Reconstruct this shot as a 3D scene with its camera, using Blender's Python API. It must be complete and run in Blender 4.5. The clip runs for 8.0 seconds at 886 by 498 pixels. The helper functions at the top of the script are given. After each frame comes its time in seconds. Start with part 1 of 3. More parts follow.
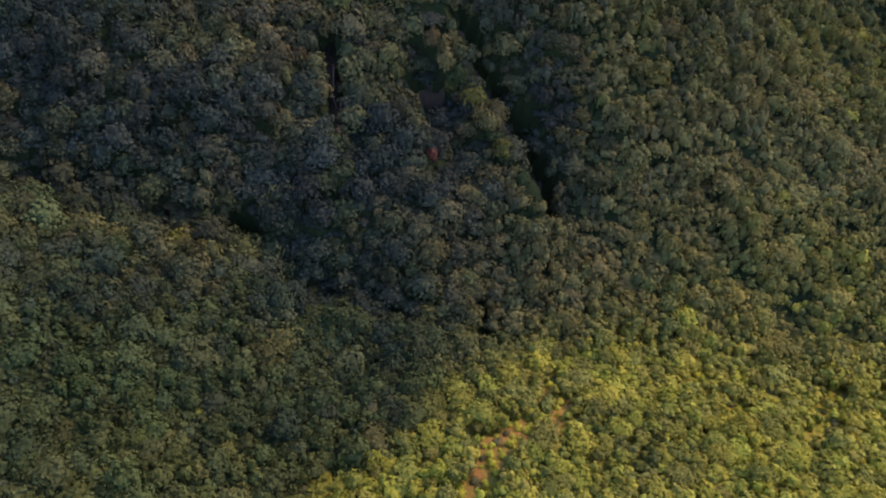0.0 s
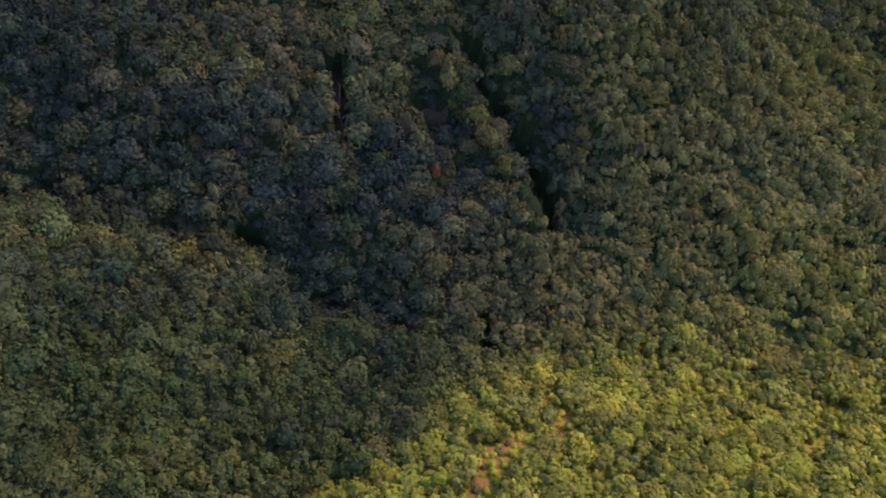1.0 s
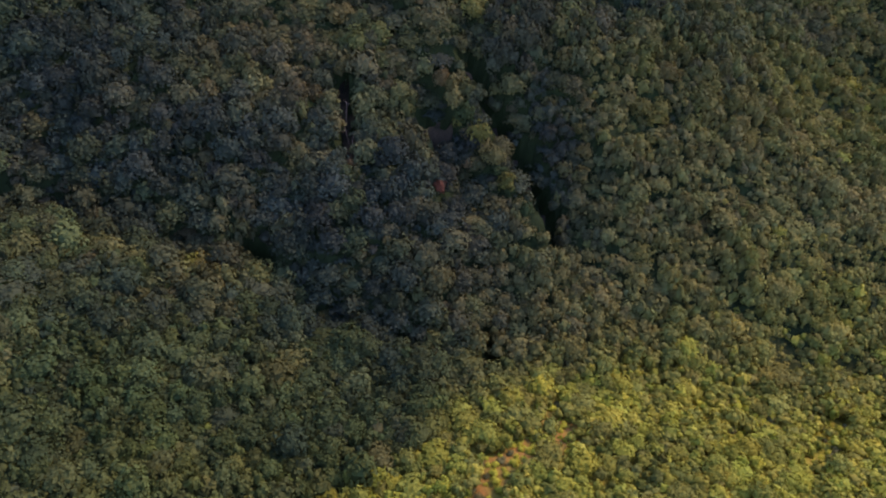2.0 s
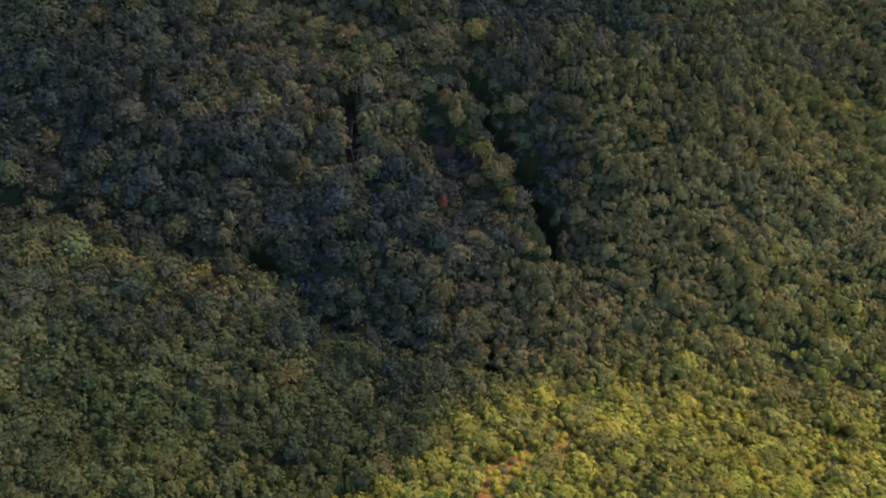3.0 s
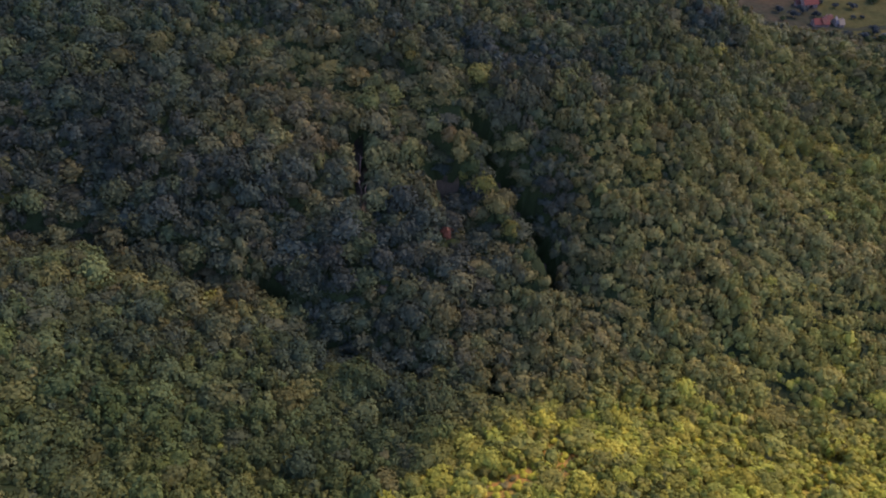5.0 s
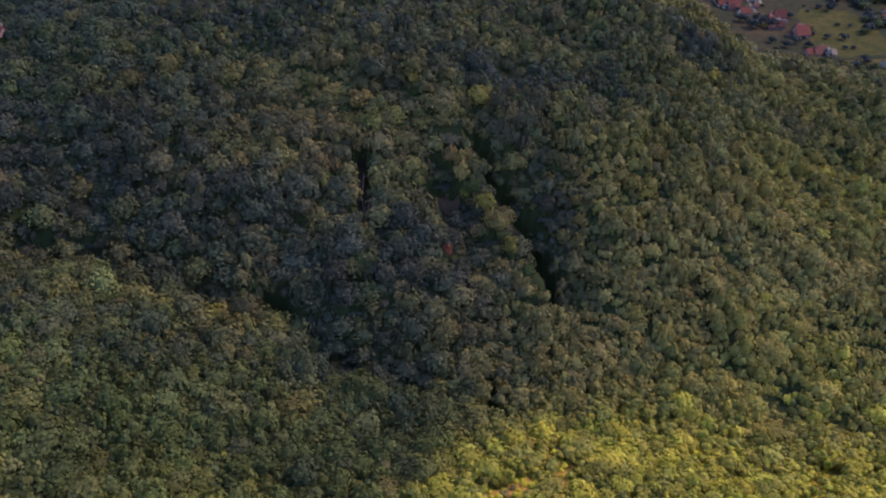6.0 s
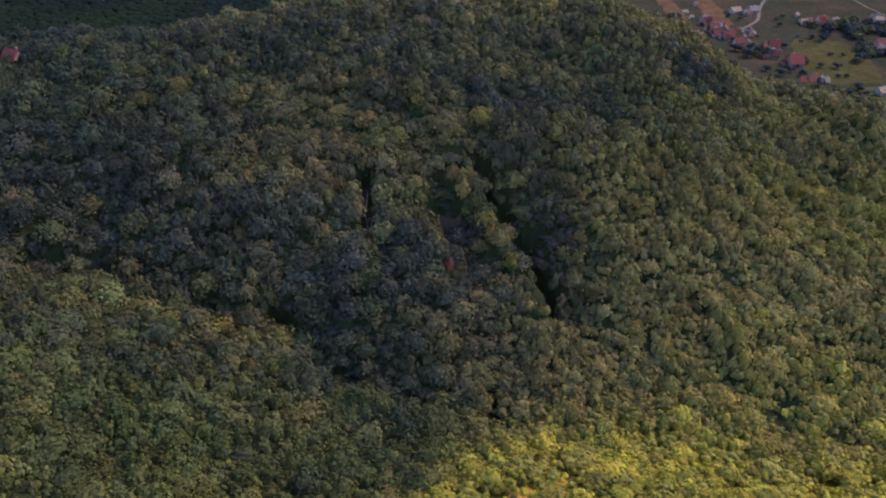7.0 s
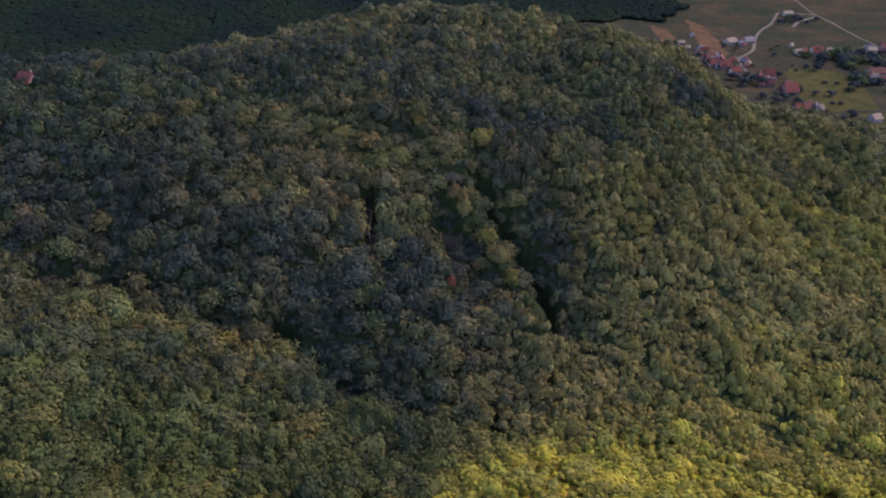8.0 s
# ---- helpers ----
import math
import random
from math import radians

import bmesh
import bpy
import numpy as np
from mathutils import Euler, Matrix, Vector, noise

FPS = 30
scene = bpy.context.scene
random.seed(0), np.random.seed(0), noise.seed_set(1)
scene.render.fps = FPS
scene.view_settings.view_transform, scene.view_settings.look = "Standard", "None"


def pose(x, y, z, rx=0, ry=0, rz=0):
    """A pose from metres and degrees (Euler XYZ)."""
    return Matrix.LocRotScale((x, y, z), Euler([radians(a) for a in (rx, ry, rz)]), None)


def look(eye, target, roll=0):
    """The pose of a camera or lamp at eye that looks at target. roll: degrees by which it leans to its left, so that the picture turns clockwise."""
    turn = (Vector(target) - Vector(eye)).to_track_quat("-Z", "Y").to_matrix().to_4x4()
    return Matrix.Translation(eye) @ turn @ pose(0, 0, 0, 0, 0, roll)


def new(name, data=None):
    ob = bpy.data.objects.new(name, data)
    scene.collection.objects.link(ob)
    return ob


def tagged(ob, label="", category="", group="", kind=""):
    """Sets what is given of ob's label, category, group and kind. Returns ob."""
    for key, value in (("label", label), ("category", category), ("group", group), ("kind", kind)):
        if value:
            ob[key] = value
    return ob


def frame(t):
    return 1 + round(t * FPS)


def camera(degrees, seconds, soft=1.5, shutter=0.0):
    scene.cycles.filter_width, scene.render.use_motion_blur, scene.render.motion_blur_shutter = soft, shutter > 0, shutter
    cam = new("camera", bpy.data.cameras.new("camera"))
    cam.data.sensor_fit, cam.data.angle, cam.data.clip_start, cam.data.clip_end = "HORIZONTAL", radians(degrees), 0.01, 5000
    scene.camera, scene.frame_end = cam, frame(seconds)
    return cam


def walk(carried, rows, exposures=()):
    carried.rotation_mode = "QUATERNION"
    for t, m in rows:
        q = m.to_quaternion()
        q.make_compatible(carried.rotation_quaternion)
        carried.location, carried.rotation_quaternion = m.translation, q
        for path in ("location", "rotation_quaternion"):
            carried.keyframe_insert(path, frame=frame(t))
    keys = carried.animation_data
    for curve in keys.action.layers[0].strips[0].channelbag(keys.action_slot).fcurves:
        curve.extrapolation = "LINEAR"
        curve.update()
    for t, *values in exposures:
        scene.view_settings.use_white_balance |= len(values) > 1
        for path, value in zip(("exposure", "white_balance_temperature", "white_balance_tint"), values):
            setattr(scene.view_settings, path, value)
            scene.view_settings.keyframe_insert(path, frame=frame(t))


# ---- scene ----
cam = camera(60.1, 8.0, soft=2.0)
METRES, EYE, TILT, LEAN, TURN = 75.0, 235.0, -50.0, 0.0, 0.0
ROWS = [
    (0.0, 0.0, 0.0, 0.0, 0.0, 0.0, 0.0),
    (0.5, -0.0025, -0.0261, -0.0477, 0.05, 1.24, -0.08),
    (1.0, -0.0051, -0.0537, -0.103, 0.12, 2.59, -0.29),
    (1.5, -0.0097, -0.0805, -0.1516, 0.18, 3.84, -0.53),
    (3.0, -0.0123, -0.1598, -0.3159, 0.38, 7.67, -1.01),
    (3.5, -0.0133, -0.188, -0.3737, 0.4, 8.99, -1.15),
    (4.0, -0.0155, -0.213, -0.4298, 0.4, 10.23, -1.25),
    (4.5, -0.0147, -0.2397, -0.4862, 0.44, 11.48, -1.33),
    (6.0, -0.0145, -0.3191, -0.6698, 0.48, 15.4, -1.52),
    (6.5, -0.0161, -0.3447, -0.7261, 0.48, 16.61, -1.54),
    (7.0, -0.0171, -0.372, -0.7887, 0.52, 17.9, -1.59),
    (7.5, -0.0203, -0.3985, -0.8456, 0.52, 19.12, -1.63),
    (8.0, -0.0222, -0.4241, -0.9037, 0.54, 20.33, -1.68),
]
walk(cam, [(t, pose(0, 0, EYE, TILT, LEAN, TURN) @ pose(METRES * x, METRES * y, METRES * z, 90 + pitch, roll, yaw)) for t, x, y, z, yaw, pitch, roll in ROWS], exposures=[(0.0, 2.0, 6360.0, 29.0), (8.0, 2.31, 6660.0, 37.0)])

# ---- light ----
SUN_TURN, SUN_HEIGHT = 62.0, 42.0  # degrees clockwise from straight ahead, degrees above the horizon
world = bpy.data.worlds.new("world")
scene.world = world
world.use_nodes = True
sky = world.node_tree.nodes.new("ShaderNodeTexSky")
sky.sky_type, sky.sun_disc = "NISHITA", False
sky.ozone_density, sky.dust_density = 4.0, 0.4
sky.sun_elevation, sky.sun_rotation = radians(SUN_HEIGHT), radians(SUN_TURN)
world.node_tree.links.new(sky.outputs["Color"], world.node_tree.nodes["Background"].inputs["Color"])
world.node_tree.nodes["Background"].inputs["Strength"].default_value = 0.15
lamp = bpy.data.lights.new("sun", "SUN")
lamp.energy, lamp.angle, lamp.color = 1.25, radians(2.0), (1.0, 0.79, 0.49)
sun = new("sun", lamp)
a, h = radians(SUN_TURN), radians(SUN_HEIGHT)
sun.matrix_world = look((0, 0, 0), (-math.sin(a) * math.cos(h), -math.cos(a) * math.cos(h), -math.sin(h)))

# ---- materials ----


def material(name, rough=0.8):
    m = bpy.data.materials.new(name)
    m.use_nodes = True
    nodes, links = m.node_tree.nodes, m.node_tree.links
    shader = nodes["Principled BSDF"]
    shader.inputs["Roughness"].default_value = rough
    shader.inputs["Specular IOR Level"].default_value = 0.08
    return m, nodes, links, shader


def noise_node(nodes, links, scale, detail=4.0, rough=0.6):
    geo = nodes.new("ShaderNodeNewGeometry")
    n = nodes.new("ShaderNodeTexNoise")
    n.inputs["Scale"].default_value, n.inputs["Detail"].default_value, n.inputs["Roughness"].default_value = scale, detail, rough
    links.new(geo.outputs["Position"], n.inputs["Vector"])
    return n


def ramp(nodes, links, source, stops):
    r = nodes.new("ShaderNodeValToRGB")
    while len(r.color_ramp.elements) < len(stops):
        r.color_ramp.elements.new(0.5)
    for e, (place, colour) in zip(r.color_ramp.elements, stops):
        e.position, e.color = place, (*colour, 1)
    links.new(source, r.inputs["Fac"])
    return r


def mix(nodes, links, kind, factor, a, b):
    n = nodes.new("ShaderNodeMix")
    n.data_type, n.blend_type = "RGBA", kind
    for socket, value in ((n.inputs[0], factor), (n.inputs[6], a), (n.inputs[7], b)):
        if isinstance(value, (int, float)):
            socket.default_value = value
        elif isinstance(value, tuple):
            socket.default_value = (*value, 1)
        else:
            links.new(value, socket)
    return n.outputs[2]


def relief(nodes, links, shader, source, depth, strength=0.6):
    b = nodes.new("ShaderNodeBump")
    b.inputs["Distance"].default_value, b.inputs["Strength"].default_value = depth, strength
    links.new(source, b.inputs["Height"])
    links.new(b.outputs["Normal"], shader.inputs["Normal"])


def earth_material(name, stops, big, fine, depth):
    """Soil, grass or gravel: a wide and a fine noise in real metres."""
    m, nodes, links, shader = material(name, 1.0)
    shader.inputs["Specular IOR Level"].default_value = 0.0
    wide, small = noise_node(nodes, links, big, 5), noise_node(nodes, links, fine, 6, 0.7)
    base = ramp(nodes, links, wide.outputs["Fac"], stops)
    grain = ramp(nodes, links, small.outputs["Fac"], [(0.25, (0.55, 0.55, 0.55)), (0.75, (1.35, 1.35, 1.35))])
    links.new(mix(nodes, links, "MULTIPLY", 1.0, base.outputs["Color"], grain.outputs["Color"]), shader.inputs["Base Color"])
    relief(nodes, links, shader, small.outputs["Fac"], depth)
    return m


def leaf_material(name, single, gloss=0.08):
    """Foliage, tinted tree by tree (the object's own colour, or the tint kept with the joined crowns) and leaf clump by leaf clump."""
    m, nodes, links, shader = material(name, 0.75)
    if single:
        tint = nodes.new("ShaderNodeObjectInfo").outputs["Color"]
    else:
        t = nodes.new("ShaderNodeAttribute")
        t.attribute_name = "leaf_tint"
        tint = t.outputs["Color"]
    geo = nodes.new("ShaderNodeNewGeometry")
    clump = ramp(nodes, links, geo.outputs["Random Per Island"], [(0.0, (0.86, 0.87, 0.88)), (0.55, (1.0, 1.0, 1.0)), (1.0, (1.17, 1.15, 1.08))])
    patch = noise_node(nodes, links, 0.9, 3)
    mottle = ramp(nodes, links, patch.outputs["Fac"], [(0.3, (0.84, 0.86, 0.87)), (0.7, (1.16, 1.13, 1.07))])
    col = mix(nodes, links, "MULTIPLY", 1.0, tint, clump.outputs["Color"])
    col = mix(nodes, links, "MULTIPLY", 1.0, col, mottle.outputs["Color"])
    links.new(col, shader.inputs["Base Color"])
    shader.inputs["Specular IOR Level"].default_value = gloss
    thin = nodes.new("ShaderNodeBsdfTranslucent")
    links.new(col, thin.inputs["Color"])
    both = nodes.new("ShaderNodeMixShader")
    both.inputs[0].default_value = 0.32
    links.new(shader.outputs[0], both.inputs[1])
    links.new(thin.outputs[0], both.inputs[2])
    links.new(both.outputs[0], nodes["Material Output"].inputs["Surface"])
    return m


def plain_material(name, colour, rough=0.8, spread=0.25, scale=1.5):
    m, nodes, links, shader = material(name, rough)
    n = noise_node(nodes, links, scale, 5, 0.65)
    lo, hi = 1 - spread, 1 + spread
    r = ramp(nodes, links, n.outputs["Fac"], [(0.3, tuple(c * lo for c in colour)), (0.7, tuple(c * hi for c in colour))])
    links.new(r.outputs["Color"], shader.inputs["Base Color"])
    relief(nodes, links, shader, n.outputs["Fac"], 0.02)
    return m


LEAF_SINGLE = leaf_material("tree_leaves", True)
LEAF_FOREST = leaf_material("forest_leaves", False)
LEAF_FAR = leaf_material("far_forest_leaves", False, 0.01)
BARK = plain_material("bark", (0.16, 0.13, 0.10), 0.9, 0.4, 3.0)
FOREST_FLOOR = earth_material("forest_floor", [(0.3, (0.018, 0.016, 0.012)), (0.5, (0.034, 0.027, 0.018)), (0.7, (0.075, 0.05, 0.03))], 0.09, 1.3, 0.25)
DRY_SLOPE = earth_material("dry_grass_and_soil", [(0.35, (0.14, 0.11, 0.022)), (0.5, (0.19, 0.115, 0.026)), (0.64, (0.23, 0.105, 0.03))], 0.16, 1.1, 0.3)
SPUR_GRASS = earth_material("yellow_green_grass", [(0.3, (0.12, 0.11, 0.018)), (0.55, (0.175, 0.148, 0.022)), (0.75, (0.21, 0.14, 0.028))], 0.12, 1.0, 0.3)
# Valley grass, soil and gravel darkened to hold the cloud shade over them.
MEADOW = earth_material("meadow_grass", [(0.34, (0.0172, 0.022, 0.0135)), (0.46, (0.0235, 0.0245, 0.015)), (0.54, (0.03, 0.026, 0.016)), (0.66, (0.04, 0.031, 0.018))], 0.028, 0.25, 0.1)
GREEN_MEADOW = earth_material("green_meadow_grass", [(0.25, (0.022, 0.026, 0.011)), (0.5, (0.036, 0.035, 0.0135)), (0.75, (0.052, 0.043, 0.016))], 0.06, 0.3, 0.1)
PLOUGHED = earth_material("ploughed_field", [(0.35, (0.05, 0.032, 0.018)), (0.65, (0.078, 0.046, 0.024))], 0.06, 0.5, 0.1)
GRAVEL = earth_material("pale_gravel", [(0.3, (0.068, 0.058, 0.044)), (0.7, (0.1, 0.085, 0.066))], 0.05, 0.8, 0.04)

# ---- ground ----
VALLEY = 15.0
# hills and hollows: middle x, y, half widths, turn in degrees, height
RELIEF = [
    (-7.2, 372.6, 160.6, 123.2, -24.0, 111.5),
    (-216.0, 292.5, 120.3, 100.0, -15.2, 64.4),
    (-155.1, 138.5, 32.6, 93.9, -29.2, 11.7),
    (74.7, -35.6, 74.7, 96.6, -45.5, 34.2),
    (132.2, 160.0, 246.4, 55.7, -6.7, -32.4),
    (-47.6, 56.7, 30.0, 81.5, -17.3, -18.3),
    (-48.9, 208.8, 30.0, 74.2, 79.0, 29.9),
    (230.3, 354.4, 46.5, 61.3, 7.0, 28.0),
    (53.8, 325.2, 136.6, 58.1, -28.0, -34.8),
    (-70.7, 210.5, 133.3, 30.0, 8.2, -17.8),
    (106.0, 328.6, 64.9, 110.5, -17.3, 31.1),
    (-325.1, 99.6, 293.0, 182.2, -60.7, 32.4),
]


RAVINE = [(-175, 199), (-120, 194), (-98, 188), (-75, 187), (-51, 173), (-20, 162)]


def near_line(x, y, line):
    """Distance from a line of plan points."""
    best = np.full(np.shape(x), 1e9)
    for (ax, ay), (bx, by) in zip(line, line[1:]):
        dx, dy = bx - ax, by - ay
        f = np.clip(((x - ax) * dx + (y - ay) * dy) / (dx * dx + dy * dy), 0, 1)
        best = np.minimum(best, np.hypot(x - ax - f * dx, y - ay - f * dy))
    return best


def ground(x, y):
    z = np.full(np.shape(x), VALLEY, float)
    for cx, cy, rx, ry, turn, high in RELIEF:
        c, s = math.cos(radians(turn)), math.sin(radians(turn))
        u, v = (x - cx) * c + (y - cy) * s, (y - cy) * c - (x - cx) * s
        z = z + high * np.exp(-((u / rx) ** 2 + (v / ry) ** 2))
    # the bank along the long gully: the wood stands higher on its western side
    side = (x - 2) * 0.87 + (y - 262) * 0.5
    along = (y - 228) / 48
    z = z - 7.0 * np.tanh(side / 4) * np.exp(-(side / 16) ** 2 - along ** 4)
    # the narrow ravine behind the western spur
    z = z - 5.0 * np.exp(-(near_line(x, y, RAVINE) / 7) ** 2)
    # lumps of a few metres on the slopes
    lumps = np.sin(x / 9.3 + 1.7 * np.sin(y / 13.1)) * np.sin(y / 8.1 + 1.3 * np.sin(x / 11.7 + 2))
    return z + 1.6 * lumps * np.clip((z - VALLEY - 4) / 20, 0, 1)


# open gullies and gaps in the wood: plan line, half width
GAPS = [
    ([(6, 259), (12, 248), (20, 240), (29, 227), (35, 217), (41, 204)], 1.9),
    ([(41, 204), (41, 195)], 1.8),
    ([(-46, 249), (-41.5, 236), (-39, 221)], 2.1),
    ([(-77, 190), (-72, 188)], 3.0),
    ([(15.1, 165), (15.4, 152)], 1.0),
    ([(-10, 236), (-3, 233)], 3.2),
    ([(106, 194), (106, 190)], 0.7),
]
RIDGE = [(-5, 250), (2, 241), (7, 235), (15, 227), (21, 216), (27, 206), (30, 198), (34, 190)]  # the close row of trees along the western rim of the long gully
DRY = [([(37, 130), (38, 122), (38, 115)], 3.2), ([(26, 112), (17, 105), (14, 98), (9, 89)], 4.6)]  # bare orange soil
GRASS = [([(92, 147), (91, 133)], 2.2), ([(101, 128), (94, 118)], 2.6), ([(107, 139), (115, 133)], 2.4), ([(140, 136), (128, 121), (119, 112)], 2.8)]  # open yellow grass
OPEN = DRY + GRASS


def clear_of(x, y, lines):
    """Distance outside the nearest of some bands."""
    return np.min([near_line(x, y, l) - w for l, w in lines], 0)


def axis_steps(lo, hi, step, far):
    fine = list(np.arange(lo, hi + 0.1, step))
    out, d = [], step
    while hi + sum(out) < far:
        d *= 1.35
        out.append(d)
    up = list(np.cumsum(out) + fine[-1])
    down = list(fine[0] - np.cumsum(out))[::-1]
    return np.array(down + fine + up)


def mesh_of(name, verts, faces, materials, slots=None, smooth=False):
    me = bpy.data.meshes.new(name)
    me.from_pydata([tuple(v) for v in verts], [], [tuple(f) for f in faces])
    for m in materials:
        me.materials.append(m)
    if slots is not None:
        me.polygons.foreach_set("material_index", np.array(slots, np.int32))
    if smooth:
        me.polygons.foreach_set("use_smooth", np.ones(len(me.polygons), bool))
    me.update()
    return me


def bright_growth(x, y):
    """The young yellow-green growth on the open spur, its colour raised for the sunlight there: 1 inside, 0 outside."""
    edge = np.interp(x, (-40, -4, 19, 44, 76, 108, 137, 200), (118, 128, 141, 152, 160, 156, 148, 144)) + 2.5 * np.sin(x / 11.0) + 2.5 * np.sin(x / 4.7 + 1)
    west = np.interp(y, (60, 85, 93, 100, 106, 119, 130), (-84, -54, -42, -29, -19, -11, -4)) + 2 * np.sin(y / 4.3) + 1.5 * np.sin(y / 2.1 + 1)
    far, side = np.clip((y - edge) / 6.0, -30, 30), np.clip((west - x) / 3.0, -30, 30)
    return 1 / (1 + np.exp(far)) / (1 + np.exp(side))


def build_ground():
    xs, ys = axis_steps(-460, 500, 5, 5000), axis_steps(-160, 960, 5, 5000)
    gx, gy = np.meshgrid(xs, ys)
    gz = ground(gx, gy)
    rough = np.array([noise.noise((x / 23, y / 23, 0.3)) for x, y in zip(gx.ravel(), gy.ravel())]).reshape(gx.shape)
    gz = gz + rough * np.clip((gz - VALLEY) / 20, 0, 1) * 1.5
    for line, half in GAPS:
        gz -= 3.5 * np.exp(-(near_line(gx, gy, line) / (half + 2)) ** 2)
    n = len(xs)
    verts = np.stack([gx.ravel(), gy.ravel(), gz.ravel()], 1)
    i = (np.arange(len(ys) - 1)[:, None] * n + np.arange(n - 1)).ravel()
    faces = np.stack([i, i + 1, i + n + 1, i + n], 1)
    mid = verts[faces].mean(1)
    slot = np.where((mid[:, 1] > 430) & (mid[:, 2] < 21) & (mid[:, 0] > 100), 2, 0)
    dry = clear_of(mid[:, 0], mid[:, 1], DRY) < 3
    slot[dry] = 1
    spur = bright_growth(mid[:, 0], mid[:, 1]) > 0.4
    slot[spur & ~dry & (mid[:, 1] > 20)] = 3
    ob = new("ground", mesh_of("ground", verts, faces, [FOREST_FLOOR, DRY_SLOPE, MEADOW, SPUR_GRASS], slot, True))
    tagged(ob, "brown wooded hill ground with valley meadows behind", "ground", kind="structure")


build_ground()

# ---- trees ----


def ico(fine):
    b = bmesh.new()
    bmesh.ops.create_icosphere(b, subdivisions=fine, radius=1)
    v = np.array([p.co[:] for p in b.verts])
    f = np.array([[p.index for p in q.verts] for q in b.faces])
    b.free()
    return v, f


ICO = ico(1)


def crown_arrays(rng, lobes, clumps, size, tall=1.8, loose=0.4, erect=0.5):
    """A crown of radius 1 on height 0, tall high: many uneven lobes round a lumpy core, each under small leaf clumps that stand off it at odd angles."""
    middles, radii = [], []
    lean = rng.uniform(-0.15, 0.15, 2)
    for k in range(lobes):
        a = 2.4 * k + rng.uniform(-0.7, 0.7)
        f = (k + rng.uniform(0, 1)) / lobes
        flat = math.sqrt(max(0.0, 1 - f ** 2.2))
        r = rng.uniform(0.17, 0.31) * (1.15 - 0.2 * f)
        d = 0.76 * flat * rng.uniform(0.84, 1.16)
        z = tall * (0.24 + 0.6 * f) * rng.uniform(0.9, 1.08)
        middles.append(np.array([d * math.cos(a) + lean[0] * f, d * math.sin(a) + lean[1] * f, z]))
        radii.append(r)
    v = ICO[0] * (1 + 0.1 * rng.standard_normal((len(ICO[0]), 1))) * (0.7, 0.7, 0.4 * tall) + (0, 0, 0.42 * tall)
    verts, faces, count = [v], [ICO[1]], len(v)
    weights = np.array(radii) ** 2
    weights /= weights.sum()
    made = 0
    while made < clumps:
        k = rng.choice(lobes, p=weights)
        d = rng.standard_normal(3)
        d /= np.linalg.norm(d)
        if d[2] < -0.5:
            continue
        p = middles[k] + radii[k] * d * rng.choice([0.9, 0.96, 1.0, 1.04, 1.12]) * rng.uniform(0.94, 1.08) * (1, 1, 1.18)
        if any(np.linalg.norm(p - c) < 0.6 * r for j, (c, r) in enumerate(zip(middles, radii)) if j != k):
            continue
        upright = rng.uniform() < erect
        out = p - (0, 0, 0.35 * tall)
        out /= np.linalg.norm(out)
        n = (out * 0.75 + d * 0.3) * (0.5 if upright else 1.0) + rng.standard_normal(3) * loose
        n /= np.linalg.norm(n)
        t = np.array([0, 0, 1.6 if upright else 0.8]) + d * 0.3 + rng.standard_normal(3) * 0.4
        t -= n * (t @ n)
        t /= np.linalg.norm(t)
        b = np.cross(n, t)
        s = size * rng.uniform(0.5, 1.25)
        w = s * rng.uniform(0.6, 0.95)
        slant = b * s * rng.uniform(-0.4, 0.4)
        verts.append(np.array([p + t * s + slant, p - t * s * 0.8 - b * w, p - t * s * 0.8 + b * w]))
        faces.append(np.array([[0, 1, 2]]) + count)
        count += 3
        made += 1
    return np.concatenate(verts), np.concatenate(faces)


def distant_arrays(rng):
    """A plain lumpy crown of radius 1 and height 1.3 for woods far off."""
    v = ICO[0] * (1 + 0.12 * rng.standard_normal((len(ICO[0]), 1))) * (0.95, 0.95, 0.6) + (0, 0, 0.65)
    verts, faces, count = [v], [ICO[1]], len(v)
    for k in range(4):
        a, r = 1.57 * k + rng.uniform(-0.5, 0.5), rng.uniform(0.3, 0.45)
        p = np.array([0.6 * math.cos(a), 0.6 * math.sin(a), rng.uniform(0.7, 1.1)])
        verts.append(p + r * np.array([(-0.8, -0.6, -0.3), (0.8, -0.6, -0.3), (0, 0.9, -0.3), (0, 0, 0.8)]))
        faces.append(np.array([[0, 1, 3], [1, 2, 3], [2, 0, 3]]) + count)
        count += 4
    return np.concatenate(verts), np.concatenate(faces)


def tube(points, radii, sides):
    v, f = [], []
    for (x, y, z), r in zip(points, radii):
        for k in range(sides):
            a = 2 * math.pi * k / sides
            v.append((x + r * math.cos(a), y + r * math.sin(a), z))
    for i in range(len(points) - 1):
        for k in range(sides):
            p, q = i * sides + k, i * sides + (k + 1) % sides
            f += [(p, q, q + sides), (p, q + sides, p + sides)]
    return np.array(v, float), np.array(f)


